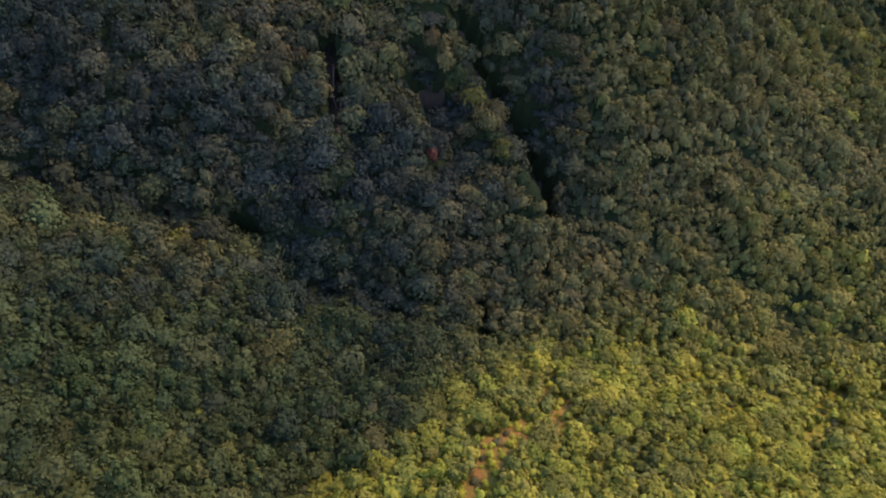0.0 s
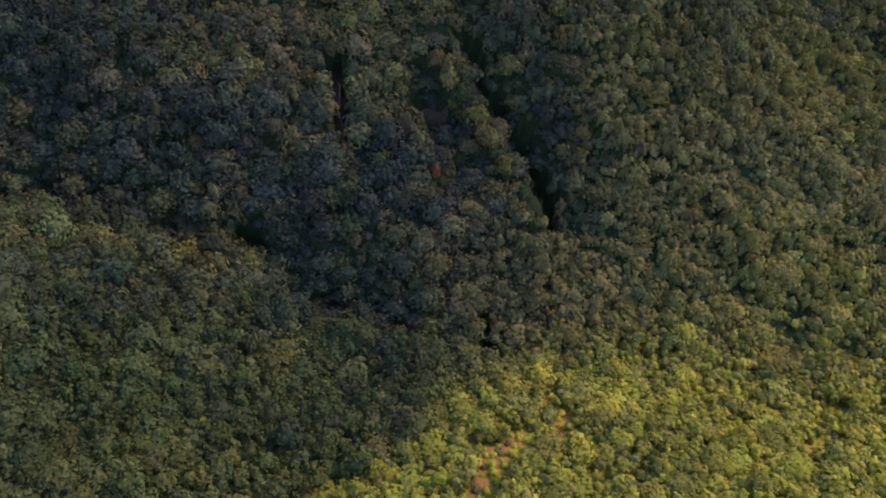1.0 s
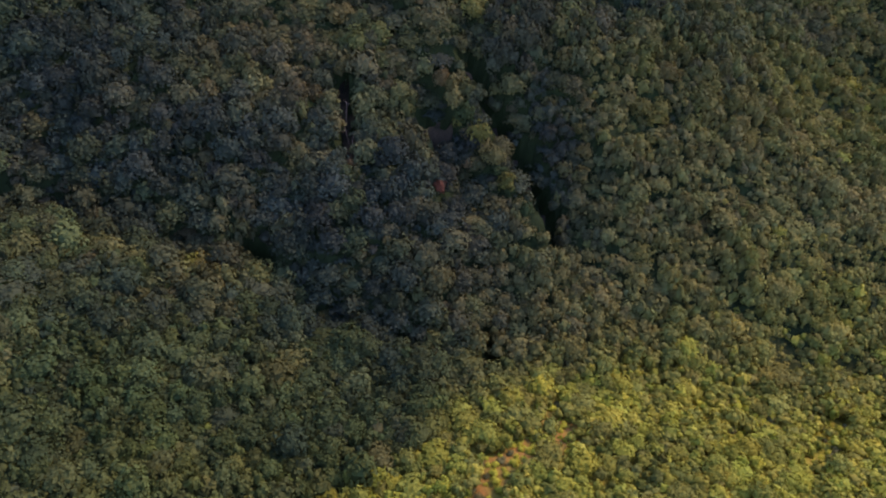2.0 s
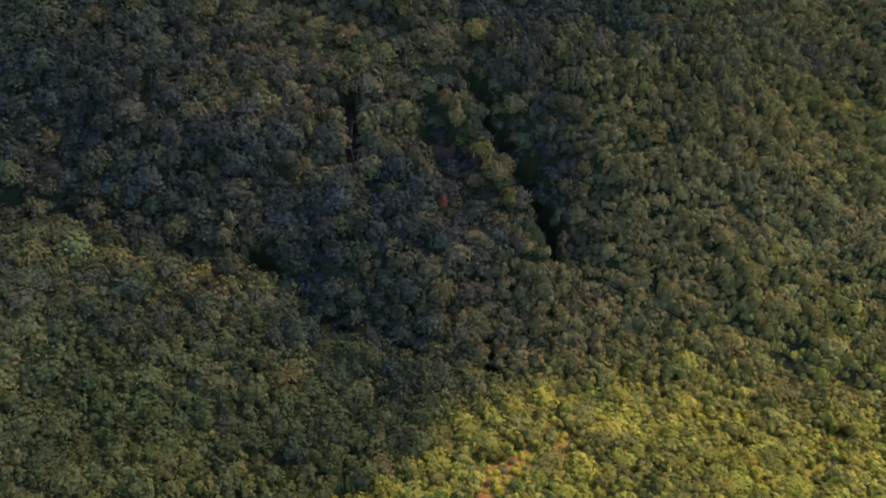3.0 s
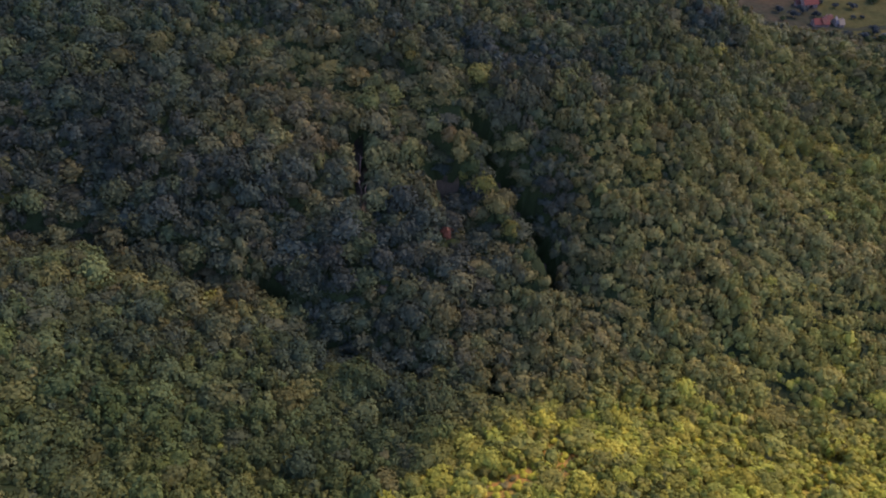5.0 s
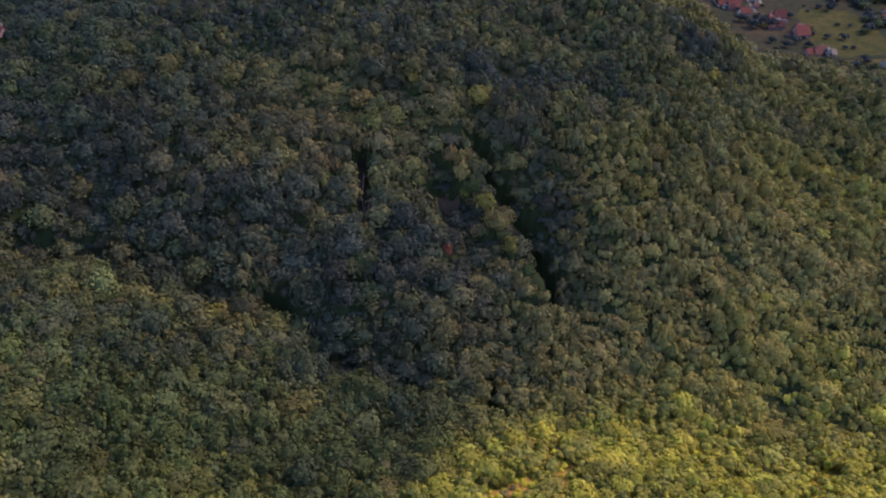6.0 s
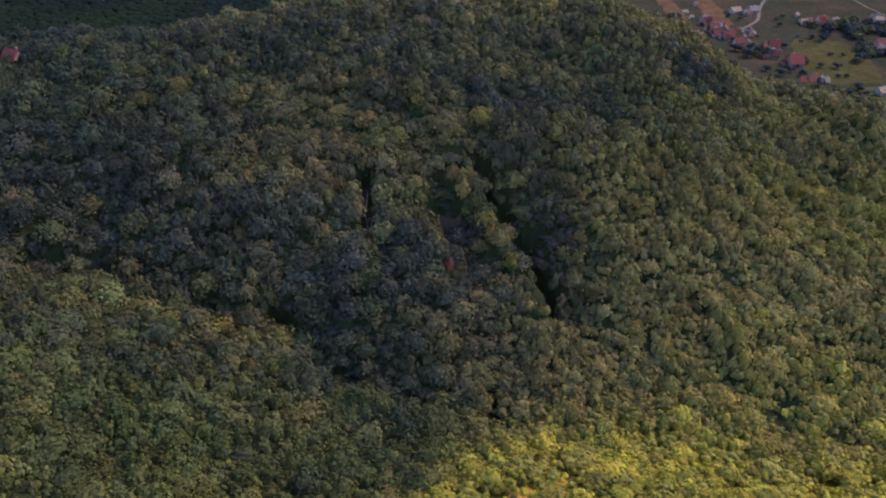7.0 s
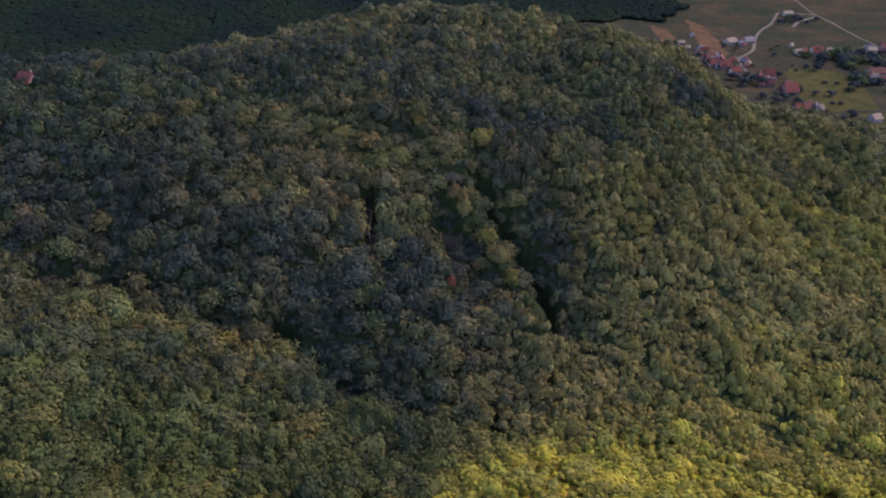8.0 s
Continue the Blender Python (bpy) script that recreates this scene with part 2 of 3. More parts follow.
def trunk_arrays(rng, high, sides=5, limbs=3):
    """A tapered, slightly bent trunk with limbs that reach into the crown; radius-1 crown units."""
    bend = rng.uniform(-0.06, 0.06, 2)
    pts = [(0, 0, -0.12), (bend[0] * 0.4, bend[1] * 0.4, high * 0.5), (bend[0], bend[1], high), (bend[0] * 1.5, bend[1] * 1.5, high + 0.55)]
    v, f = tube(pts, (0.085, 0.06, 0.05, 0.018), sides)
    verts, faces, count = [v], [f], len(v)
    for k in range(limbs):
        a = 2 * math.pi * (k + rng.uniform(-0.2, 0.2)) / limbs
        z = high * rng.uniform(0.75, 1.0)
        v, f = tube([(bend[0], bend[1], z), (0.28 * math.cos(a), 0.28 * math.sin(a), z + 0.22), (0.55 * math.cos(a), 0.55 * math.sin(a), z + 0.42)], (0.035, 0.026, 0.01), 3)
        verts.append(v)
        faces.append(f + count)
        count += len(v)
    return np.concatenate(verts), np.concatenate(faces)


rng = np.random.default_rng(7)
HIGH = [0.55, 0.7, 0.45, 0.6, 0.5, 0.75, 0.6, 0.5]  # clear trunk below the crown, in crown radii
TALL = [1.3, 1.55, 1.8, 1.4, 1.65, 1.25, 1.95, 1.6]
FULL = [(crown_arrays(rng, 24, 296, 0.15, TALL[k], 0.3, 0.35), trunk_arrays(rng, HIGH[k], 3, 0), HIGH[k], TALL[k]) for k in range(8)]
BROAD = [(crown_arrays(rng, 34, 560, 0.115, TALL[k], 0.3, 0.35), trunk_arrays(rng, HIGH[k], 4, 0), HIGH[k], TALL[k]) for k in range(8)]
RICH = [(crown_arrays(rng, 26, 480, 0.13, 0.85 * TALL[k], 0.3, 0.35), trunk_arrays(rng, HIGH[k], 7, 4), HIGH[k]) for k in range(8)]
SLIM = [(crown_arrays(rng, 13, 170, 0.215, 0.85 * TALL[k], 0.2, 0.25), trunk_arrays(rng, HIGH[k], 5, 3), HIGH[k]) for k in range(8)]  # smaller crowns of the single trees
YOUNG = [(crown_arrays(rng, 12, 104, 0.245, TALL[k], 0.2, 0.25), trunk_arrays(rng, HIGH[k], 3, 0), HIGH[k], TALL[k]) for k in range(8)]
LIGHT = [(crown_arrays(rng, 6, 24, 0.48, 1.4), trunk_arrays(rng, 0.6, 3, 0), 0.6, 1.4) for k in range(5)]
DISTANT = [(distant_arrays(rng), tube([(0, 0, -0.1), (0, 0, 0.9)], (0.08, 0.05), 3), 0.35, 1.3) for k in range(6)]
BUSHY = [(crown_arrays(rng, 5, 66, 0.3, 1.7), trunk_arrays(rng, 0.5, 3, 0), 0.5, 1.7) for k in range(6)]

# leaf colours by kind of tree; the first holds slope shade and haze too
DEEP_SHADED, GREEN, OLIVE, LIME_SUNLIT, RUST, MOSS, RED, FRESH = (0.0144, 0.0241, 0.0248), (0.0325, 0.0475, 0.0178), (0.127, 0.111, 0.041), (0.326, 0.302, 0.032), (0.118, 0.087, 0.037), (0.106, 0.098, 0.0245), (0.13, 0.05, 0.03), (0.066, 0.08, 0.022)
KINDS = np.array([DEEP_SHADED, GREEN, OLIVE, LIME_SUNLIT, RUST, MOSS, FRESH])


# leaf tone by stands, which also carry slope shade and light: middle x, y, half widths, kind (its place in KINDS),
# share
# Kind 0 shares put the shade of the dark western slopes into the leaves.
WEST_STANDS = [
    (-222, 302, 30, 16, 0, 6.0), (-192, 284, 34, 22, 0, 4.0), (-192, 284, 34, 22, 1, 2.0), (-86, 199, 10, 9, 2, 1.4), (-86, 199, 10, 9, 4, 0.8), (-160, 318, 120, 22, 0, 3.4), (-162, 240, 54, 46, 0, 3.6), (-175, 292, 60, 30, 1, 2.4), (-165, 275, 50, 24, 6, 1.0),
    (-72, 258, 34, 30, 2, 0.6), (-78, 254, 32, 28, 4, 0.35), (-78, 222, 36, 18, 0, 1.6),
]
SPUR_STANDS = [
    (-105, 160, 30, 17, 0, 1.6), (-104, 178, 32, 7, 3, 0.35), (-120, 150, 45, 25, 6, 1.0), (-94, 176, 24, 7, 2, 3.5), (-84, 178, 14, 5, 5, 1.8), (-137, 179, 34, 6, 2, 0.6), (-137, 177, 40, 9, 6, 1.2),
    (-140, 152, 34, 16, 0, 1.2), (-142, 116, 18, 18, 2, 0.3), (-95, 115, 80, 45, 1, 3.2), (-95, 122, 80, 50, 6, 1.7), (-60, 108, 40, 25, 6, 1.2), (-85, 92, 80, 20, 5, 1.4),
    (-85, 92, 80, 20, 6, 1.4), (-62, 93, 40, 14, 3, 0.7),
]
# Kind 0 shares here hold the shade beside the gully and in its hollow.
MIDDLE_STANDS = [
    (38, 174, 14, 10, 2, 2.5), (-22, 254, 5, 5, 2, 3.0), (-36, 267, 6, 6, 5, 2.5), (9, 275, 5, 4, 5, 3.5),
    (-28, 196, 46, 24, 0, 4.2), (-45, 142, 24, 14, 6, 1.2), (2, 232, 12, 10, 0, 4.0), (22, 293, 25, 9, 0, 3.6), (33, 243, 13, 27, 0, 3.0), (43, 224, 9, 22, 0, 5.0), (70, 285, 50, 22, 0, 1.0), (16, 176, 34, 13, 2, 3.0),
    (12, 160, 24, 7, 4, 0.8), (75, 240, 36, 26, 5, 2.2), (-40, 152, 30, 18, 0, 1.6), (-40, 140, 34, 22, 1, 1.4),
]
# Olive and lime shares put the east slope's stronger light into leaf colour.
EAST_STANDS = [
    (152, 184, 42, 26, 3, 5.0), (185, 262, 42, 40, 3, 1.6), (200, 262, 40, 34, 5, 2.0),
    (122, 331, 15, 12, 0, 8.0), (110, 364, 16, 12, 5, 3.0), (172, 311, 24, 9, 0, 3.4), (135, 192, 78, 44, 2, 8.0), (195, 240, 60, 60, 2, 2.2), (170, 275, 60, 45, 5, 2.2), (145, 349, 17, 12, 5, 3.2),
    (182, 340, 32, 18, 5, 3.2), (115, 300, 60, 30, 1, 1.4), (130, 165, 55, 28, 3, 2.0),
]
STANDS = WEST_STANDS + SPUR_STANDS + MIDDLE_STANDS + EAST_STANDS


def leaf_colour(x, y, rng):
    patch = noise.noise((x / 30, y / 30, 4.2))
    fine = noise.noise((x / 11, y / 11, 9.1))
    lime = float(bright_growth(x, y))
    w = np.array([0.55 - 0.7 * patch, 0.5 + 0.5 * fine, 0.4 + 0.6 * patch, 0.0, 0.08 + 0.15 * max(0.0, fine), 0.12 + 0.3 * max(0.0, -fine), 0.1])
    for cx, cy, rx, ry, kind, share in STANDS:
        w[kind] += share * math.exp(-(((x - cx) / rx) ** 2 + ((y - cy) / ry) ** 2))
    # Shade of the hollows put into leaf colour: more of the darkest kind.
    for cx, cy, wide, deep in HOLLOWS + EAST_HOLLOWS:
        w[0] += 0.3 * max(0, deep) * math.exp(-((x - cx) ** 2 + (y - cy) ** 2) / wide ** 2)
    w = np.clip(w, 0.0, None)
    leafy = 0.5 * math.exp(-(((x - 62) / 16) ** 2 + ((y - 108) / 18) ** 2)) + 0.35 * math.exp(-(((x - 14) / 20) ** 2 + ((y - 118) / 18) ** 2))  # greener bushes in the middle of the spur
    # Young yellow-green leaves, pale enough to hold the spur's sunlight as well.
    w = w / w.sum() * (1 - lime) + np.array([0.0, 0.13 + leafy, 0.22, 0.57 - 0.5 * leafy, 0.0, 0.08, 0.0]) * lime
    pick = w * np.array([1, 1, 1, max(lime, 0.1), 1, 1, 1])
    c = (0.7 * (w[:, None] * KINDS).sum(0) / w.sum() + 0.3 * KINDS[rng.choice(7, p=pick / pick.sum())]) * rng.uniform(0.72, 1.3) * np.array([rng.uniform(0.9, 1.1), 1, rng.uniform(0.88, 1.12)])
    return c


def in_view(x, y):
    """The wedge of land that the flight looks over."""
    return abs(x) < 0.585 * (y + 72) + (54 if y < 260 else 28)


def crown_size(x, y):
    """Usual crown radius: broad old trees on the western slopes, slimmer ones to the east, young growth on the dry spur."""
    west = 1 / (1 + np.exp((x - 25) / 18))
    r = 2.65 + 1.85 * west * (1 / (1 + np.exp((y - 290) / 15))) * (0.45 + 0.55 / (1 + np.exp((172 - y) / 8)))
    return r * (1 - 0.06 * bright_growth(x, y))


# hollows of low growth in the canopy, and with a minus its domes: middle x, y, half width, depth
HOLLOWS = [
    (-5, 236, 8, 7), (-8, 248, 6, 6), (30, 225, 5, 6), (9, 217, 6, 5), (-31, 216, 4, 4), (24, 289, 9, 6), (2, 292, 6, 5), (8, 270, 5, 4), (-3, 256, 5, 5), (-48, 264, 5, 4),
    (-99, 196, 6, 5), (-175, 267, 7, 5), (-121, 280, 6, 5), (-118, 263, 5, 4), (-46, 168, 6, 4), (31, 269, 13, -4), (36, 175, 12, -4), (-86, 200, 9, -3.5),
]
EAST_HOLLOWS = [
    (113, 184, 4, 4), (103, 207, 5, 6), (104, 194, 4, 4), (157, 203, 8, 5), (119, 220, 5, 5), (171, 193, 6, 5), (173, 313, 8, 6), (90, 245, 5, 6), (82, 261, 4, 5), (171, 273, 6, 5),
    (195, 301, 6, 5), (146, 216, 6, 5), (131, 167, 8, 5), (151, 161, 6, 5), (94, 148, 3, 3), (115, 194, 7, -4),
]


def canopy(x, y):
    """Height of the tree tops over the ground: mounds and hollows some trees wide, low growth on the spur."""
    h = 9.6 + 5.2 * noise.noise((x / 15, y / 15, 2.7)) + 2.6 * noise.noise((x / 36, y / 36, 6.1)) + 1.8 * noise.noise((x / 7, y / 7, 8.3))
    for cx, cy, wide, deep in HOLLOWS + EAST_HOLLOWS:
        h -= 1.25 * deep * math.exp(-((x - cx) ** 2 + (y - cy) ** 2) / wide ** 2)
    return max(3.2, h) * (1 - 0.42 * float(bright_growth(x, y)))


def plant_spots(rng):
    """Spots thrown at random, kept where they stand free of those before them; crowns touch and overlap."""
    n = 60000
    xs, ys = rng.uniform(-330, 340, n), rng.uniform(56, 482, n)
    inside = np.abs(xs) < 0.60 * (ys + 72) + np.where(ys < 260, 64, 38)
    xs, ys = xs[inside], ys[inside]
    rs = np.clip(crown_size(xs, ys) * np.clip(rng.lognormal(0, 0.34, len(xs)), 0.6, 1.9), 1.6, 6.2)
    order = np.argsort(-rs[: len(rs) // 6])
    cells, kept = {}, []
    for k in list(order) + list(range(len(rs) // 6, len(rs))):
        x, y, r = xs[k], ys[k], rs[k]
        cx, cy = int(x // 7), int(y // 7)
        free = True
        for a in (-1, 0, 1):
            for b in (-1, 0, 1):
                for px, py, pr in cells.get((cx + a, cy + b), ()):
                    if (px - x) ** 2 + (py - y) ** 2 < (0.47 * (pr + r)) ** 2:
                        free = False
        if free:
            cells.setdefault((cx, cy), []).append((x, y, r))
            kept.append((x, y, r))
    return np.array(kept)


def joined_forest(name, label, entries, leaves=LEAF_FOREST):
    """Many trees as one mesh: crowns and trunks with their own materials, the leaf tint kept tree by tree."""
    V, F, S, T, count = [], [], [], [], 0
    for (crown, trunk, high, unit), x, y, z, r, turn, top, colour in entries:
        c, s = math.cos(turn), math.sin(turn)
        deep = min(max(unit * r, 0.72 * top), 0.9 * top)  # the crown's own height, under the top of the tree
        for k, (v, f) in enumerate((crown, trunk)):
            w = v * (r * (1.26 if turn > 3 else 1.06), r * 1.14, deep / unit if k == 0 else (top - 0.6 * deep) / (high + 0.55))
            if k == 0:
                w = w + (0, 0, top - deep)
            V.append(np.stack([w[:, 0] * c - w[:, 1] * s + x, w[:, 0] * s + w[:, 1] * c + y, w[:, 2] + z], 1))
            F.append(f + count)
            S.append(np.full(len(f), k))
            T.append(np.tile((*colour, 1.0), (len(v), 1)))
            count += len(v)
    V, F, S, T = np.concatenate(V), np.concatenate(F), np.concatenate(S), np.concatenate(T)
    me = bpy.data.meshes.new(name)
    me.vertices.add(len(V))
    me.vertices.foreach_set("co", V.ravel())
    me.loops.add(F.size)
    me.loops.foreach_set("vertex_index", F.ravel().astype(np.int32))
    me.polygons.add(len(F))
    me.polygons.foreach_set("loop_start", np.arange(0, F.size, 3, dtype=np.int32))
    me.materials.append(leaves)
    me.materials.append(BARK)
    me.polygons.foreach_set("material_index", S.astype(np.int32))
    tint = me.attributes.new("leaf_tint", "FLOAT_COLOR", "POINT")
    tint.data.foreach_set("color", T.ravel())
    me.update(calc_edges=True)
    return tagged(new(name, me), label, "forest", kind="stuff")


def whole_mesh(name, arrays, mat):
    return mesh_of(name, arrays[0], arrays[1], [mat])


SINGLE = [(whole_mesh("crown", c, LEAF_SINGLE), whole_mesh("trunk", t, BARK), high) for c, t, high in RICH + SLIM]


def single_tree(name, label, category, group, kind, x, y, z, r, turn, tall, colour):
    crown_mesh, trunk_mesh, high = SINGLE[kind]
    ob = new(name)
    ob.matrix_world = Matrix.Translation((x, y, z)) @ Matrix.Rotation(turn, 4, "Z") @ Matrix.Diagonal((r, r, r * tall, 1))
    crown, trunk = new("crown", crown_mesh), new("trunk", trunk_mesh)
    crown.parent = trunk.parent = ob
    crown.location = (0, 0, high)
    crown.color = (*colour, 1)
    tagged(ob, label, category, group)
    return ob


TINT_WORDS = ["dark green broadleaf tree with a dense crown", "green broadleaf tree with a round crown", "olive green broadleaf tree with a lumpy crown",
              "yellow-green young broadleaf tree on the dry slope", "brownish broadleaf tree turning with the season", "moss green broadleaf tree with a full crown", "fresh green broadleaf tree with a dense crown"]


def nearest_kind(colour):
    a = np.array(colour) / np.sum(colour)
    return int(np.argmin([np.abs(a - k / k.sum()).sum() for k in KINDS]))


def understory(rng):
    """The lower storey of the wood: an uneven skin of bushes and young growth between the trunks, torn open at the gaps."""
    step = 1.9
    xs, ys = np.arange(-300, 330, step), np.arange(70, 440, step)
    gx, gy = np.meshgrid(xs, ys)
    gx, gy = gx + rng.uniform(-1, 1, gx.shape), gy + rng.uniform(-1, 1, gx.shape)
    open_ground = clear_of(gx, gy, OPEN) + rng.uniform(-1.8, 1.2, gx.shape)
    gap = np.minimum(clear_of(gx, gy, GAPS), open_ground)
    light = np.clip(bright_growth(gx, gy), 0, 1)
    tops = np.array([canopy(x, y) for x, y in zip(gx.ravel(), gy.ravel())]).reshape(gx.shape)
    high = tops * rng.uniform(0.38, 0.66, gx.shape) * (1 - 0.75 * light)
    gz = np.clip((gap + 1.0) / 4.0, 0.12, 1) * high - 3.2 * np.exp(-(np.clip(clear_of(gx, gy, GAPS) + 2, 0, None) / 3) ** 2) + ground(gx, gy)
    n = len(xs)
    V = np.stack([gx.ravel(), gy.ravel(), gz.ravel()], 1)
    i = (np.arange(len(ys) - 1)[:, None] * n + np.arange(n - 1)).ravel()
    F = np.concatenate([np.stack([i, i + 1, i + n + 1], 1), np.stack([i, i + n + 1, i + n], 1)])
    mid = V[F].mean(1)
    keep = (np.abs(mid[:, 0]) < 0.585 * (mid[:, 1] + 72) + 52) & (open_ground.ravel()[F].min(1) > 0.2) & (clear_of(gx, gy, [GAPS[2], GAPS[5]]).ravel()[F].min(1) > -0.9) & ~((mid[:, 1] > 420) & (mid[:, 0] > 90))
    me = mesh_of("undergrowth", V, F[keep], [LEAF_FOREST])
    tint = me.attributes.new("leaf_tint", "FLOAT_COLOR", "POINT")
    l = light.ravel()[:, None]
    # GREEN at 0.6 off the spur: shade between crowns put into the tint.
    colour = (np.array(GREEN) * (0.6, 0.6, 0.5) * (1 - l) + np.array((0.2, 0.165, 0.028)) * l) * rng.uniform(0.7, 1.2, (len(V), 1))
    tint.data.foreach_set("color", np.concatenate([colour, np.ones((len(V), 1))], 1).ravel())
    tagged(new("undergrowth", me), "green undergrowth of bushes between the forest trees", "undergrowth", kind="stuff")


def plant():
    rng = np.random.default_rng(21)
    near, hill, spur, far = [], [], [], []
    spots = plant_spots(rng)
    heights = ground(spots[:, 0], spots[:, 1])
    gap = clear_of(spots[:, 0], spots[:, 1], GAPS)
    dry = clear_of(spots[:, 0], spots[:, 1], OPEN)
    singles = 0
    for (x, y, r), z, g, d in zip(spots, heights, gap, dry):
        if g < 0.5 * r or near_line(x, y, RIDGE) < 2.5 or math.hypot(x + 4, y - 208.5) < 6.0 or math.hypot(x + 213, y - 284) < 6.5 or (d < 0.4 and rng.uniform() < 0.9):
            continue
        if y > 430 and x > 90 and z < 24 or z < 15.5 and y > 480:
            continue
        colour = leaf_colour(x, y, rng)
        if d < 2:
            r *= 0.6
        top = canopy(x, y) * rng.uniform(0.82, 1.18) * (r / 4.0) ** 0.3
        kind = int(rng.integers(8))
        spot = (x, y, z - 0.3, r, rng.uniform(0, 6.283), top, colour)
        seen = in_view(x, y)
        if seen and y < 425:
            if 88 < y < 118 and -115 < x < 115 and singles < 300:
                singles += 1
                near.append((kind + (8 if r < 3.3 else 0), *spot[:5], top / (r * (HIGH[kind] + 0.85 * TALL[kind])), colour))
            elif y < 172 and x < 0.27 * (y - 112) - 6:
                spur.append(((YOUNG if r < 3.0 else BROAD if r > 4.4 else FULL)[kind], *spot))
            else:
                hill.append(((YOUNG if r < 3.2 or y > 350 else BROAD if r > 4.7 else FULL)[kind], *spot))
        else:
            far.append((LIGHT[kind % 5], *spot))
    for (ax, ay), (bx, by) in zip(RIDGE, RIDGE[1:]):
        steps = int(math.hypot(bx - ax, by - ay) / 3.6)
        for k in range(steps):
            x, y = ax + (bx - ax) * k / steps + rng.uniform(-2.6, 0.9), ay + (by - ay) * k / steps + rng.uniform(-1.8, 1.8)
            # Olive, rust and moss picks carry the light caught along this rim.
            hill.append((FULL[int(rng.integers(8))], x, y, float(ground(x, y)) - 0.3, rng.uniform(2.0, 4.6), rng.uniform(0, 6.283), rng.uniform(6.0, 12.5), KINDS[rng.choice([1, 2, 2, 4, 5])] * rng.uniform(0.7, 1.0)))
    # slim young trees that close the canopy between the old crowns
    fx, fy = rng.uniform(-260, 300, 26000), rng.uniform(84, 400, 26000)
    ok = (np.abs(fx) < 0.585 * (fy + 72) + 32) & (clear_of(fx, fy, GAPS) > 0.5) & (clear_of(fx, fy, OPEN) > rng.uniform(-3.0, 1.5, 26000)) & (np.hypot(fx + 4, fy - 211) > 6)
    grid = {}
    for x, y, r in spots:
        grid.setdefault((int(x // 8), int(y // 8)), []).append((x, y, r))
    for x, y in zip(fx[ok], fy[ok]):
        cell = (int(x // 8), int(y // 8))
        room = min((math.hypot(x - px, y - py) - 0.78 * pr for a in (-1, 0, 1) for b in (-1, 0, 1) for px, py, pr in grid.get((cell[0] + a, cell[1] + b), ())), default=1.0)
        if room < 0.1:
            continue
        r = min(2.8, 1.5 + room * 0.8) * rng.uniform(0.85, 1.15)
        grid.setdefault(cell, []).append((x, y, r))
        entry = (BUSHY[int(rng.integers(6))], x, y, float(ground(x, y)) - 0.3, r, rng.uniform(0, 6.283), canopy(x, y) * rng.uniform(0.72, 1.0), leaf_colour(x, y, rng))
        (spur if y < 172 and x < 0.27 * (y - 112) - 6 else hill).append(entry)
    for kind, x, y, z, r, turn, tall, colour in near:
        single_tree("broadleaf_tree", TINT_WORDS[nearest_kind(colour)], "tree", "trees of the nearest slope", kind, x, y, z, r, turn, tall, colour)
    understory(rng)
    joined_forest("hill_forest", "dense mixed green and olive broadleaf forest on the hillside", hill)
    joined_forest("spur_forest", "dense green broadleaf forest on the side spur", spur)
    # the wood goes on under and behind the flight
    for y in np.arange(-150, 56, 7.6):
        for x in np.arange(-165, 166, 7.6):
            px, py = x + rng.uniform(-3, 3), y + rng.uniform(-3, 3)
            r = rng.uniform(3.4, 5.2)
            far.append((YOUNG[int(rng.integers(8))] if abs(px) < 90 else LIGHT[int(rng.integers(5))], px, py, float(ground(px, py)) - 0.3, r, rng.uniform(0, 6.283), canopy(px, py), leaf_colour(px, py, rng)))
    joined_forest("outer_forest", "broadleaf forest on the far and outer slopes", far)


plant()

# ---- the wood beyond the hill ----


def plant_beyond():
    rng = np.random.default_rng(5)
    out = []
    px, py = rng.uniform(-640, 300, 24000), rng.uniform(570, 930, 24000)
    edge = 796 + 0.5 * np.clip(px - 190, 0, None) + 16 * np.sin(px / 23) + 9 * np.sin(px / 9)
    wood = ((px < -95) | (py > edge)) & (px < 236 + 0.2 * (py - 800) + 12 * np.sin(py / 17) + 7 * np.sin(py / 6.3)) & (np.abs(px) < 0.7 * (py + 72))
    taken = set()
    for x, y in zip(px[wood], py[wood]):
        cell = (int(x // 5.4), int(y // 5.4))
        if cell in taken:
            continue
        taken.add(cell)
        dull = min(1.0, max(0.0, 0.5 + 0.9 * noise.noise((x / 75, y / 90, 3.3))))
        # Tint cut to half and less: the cloud shade over this wood is in it.
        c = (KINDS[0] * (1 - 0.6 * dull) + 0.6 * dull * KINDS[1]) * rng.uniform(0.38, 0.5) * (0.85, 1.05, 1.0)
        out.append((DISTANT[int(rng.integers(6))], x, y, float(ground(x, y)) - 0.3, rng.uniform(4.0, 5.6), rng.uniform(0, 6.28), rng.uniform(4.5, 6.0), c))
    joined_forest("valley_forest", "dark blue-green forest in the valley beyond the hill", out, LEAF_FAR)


plant_beyond()

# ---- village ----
# Roof and wall tones kept low: the village's dim light is in them.
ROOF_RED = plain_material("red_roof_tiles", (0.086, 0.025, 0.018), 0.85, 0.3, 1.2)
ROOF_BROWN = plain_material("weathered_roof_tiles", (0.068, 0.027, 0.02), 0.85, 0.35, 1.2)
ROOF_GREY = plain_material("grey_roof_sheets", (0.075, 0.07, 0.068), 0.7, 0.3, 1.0)
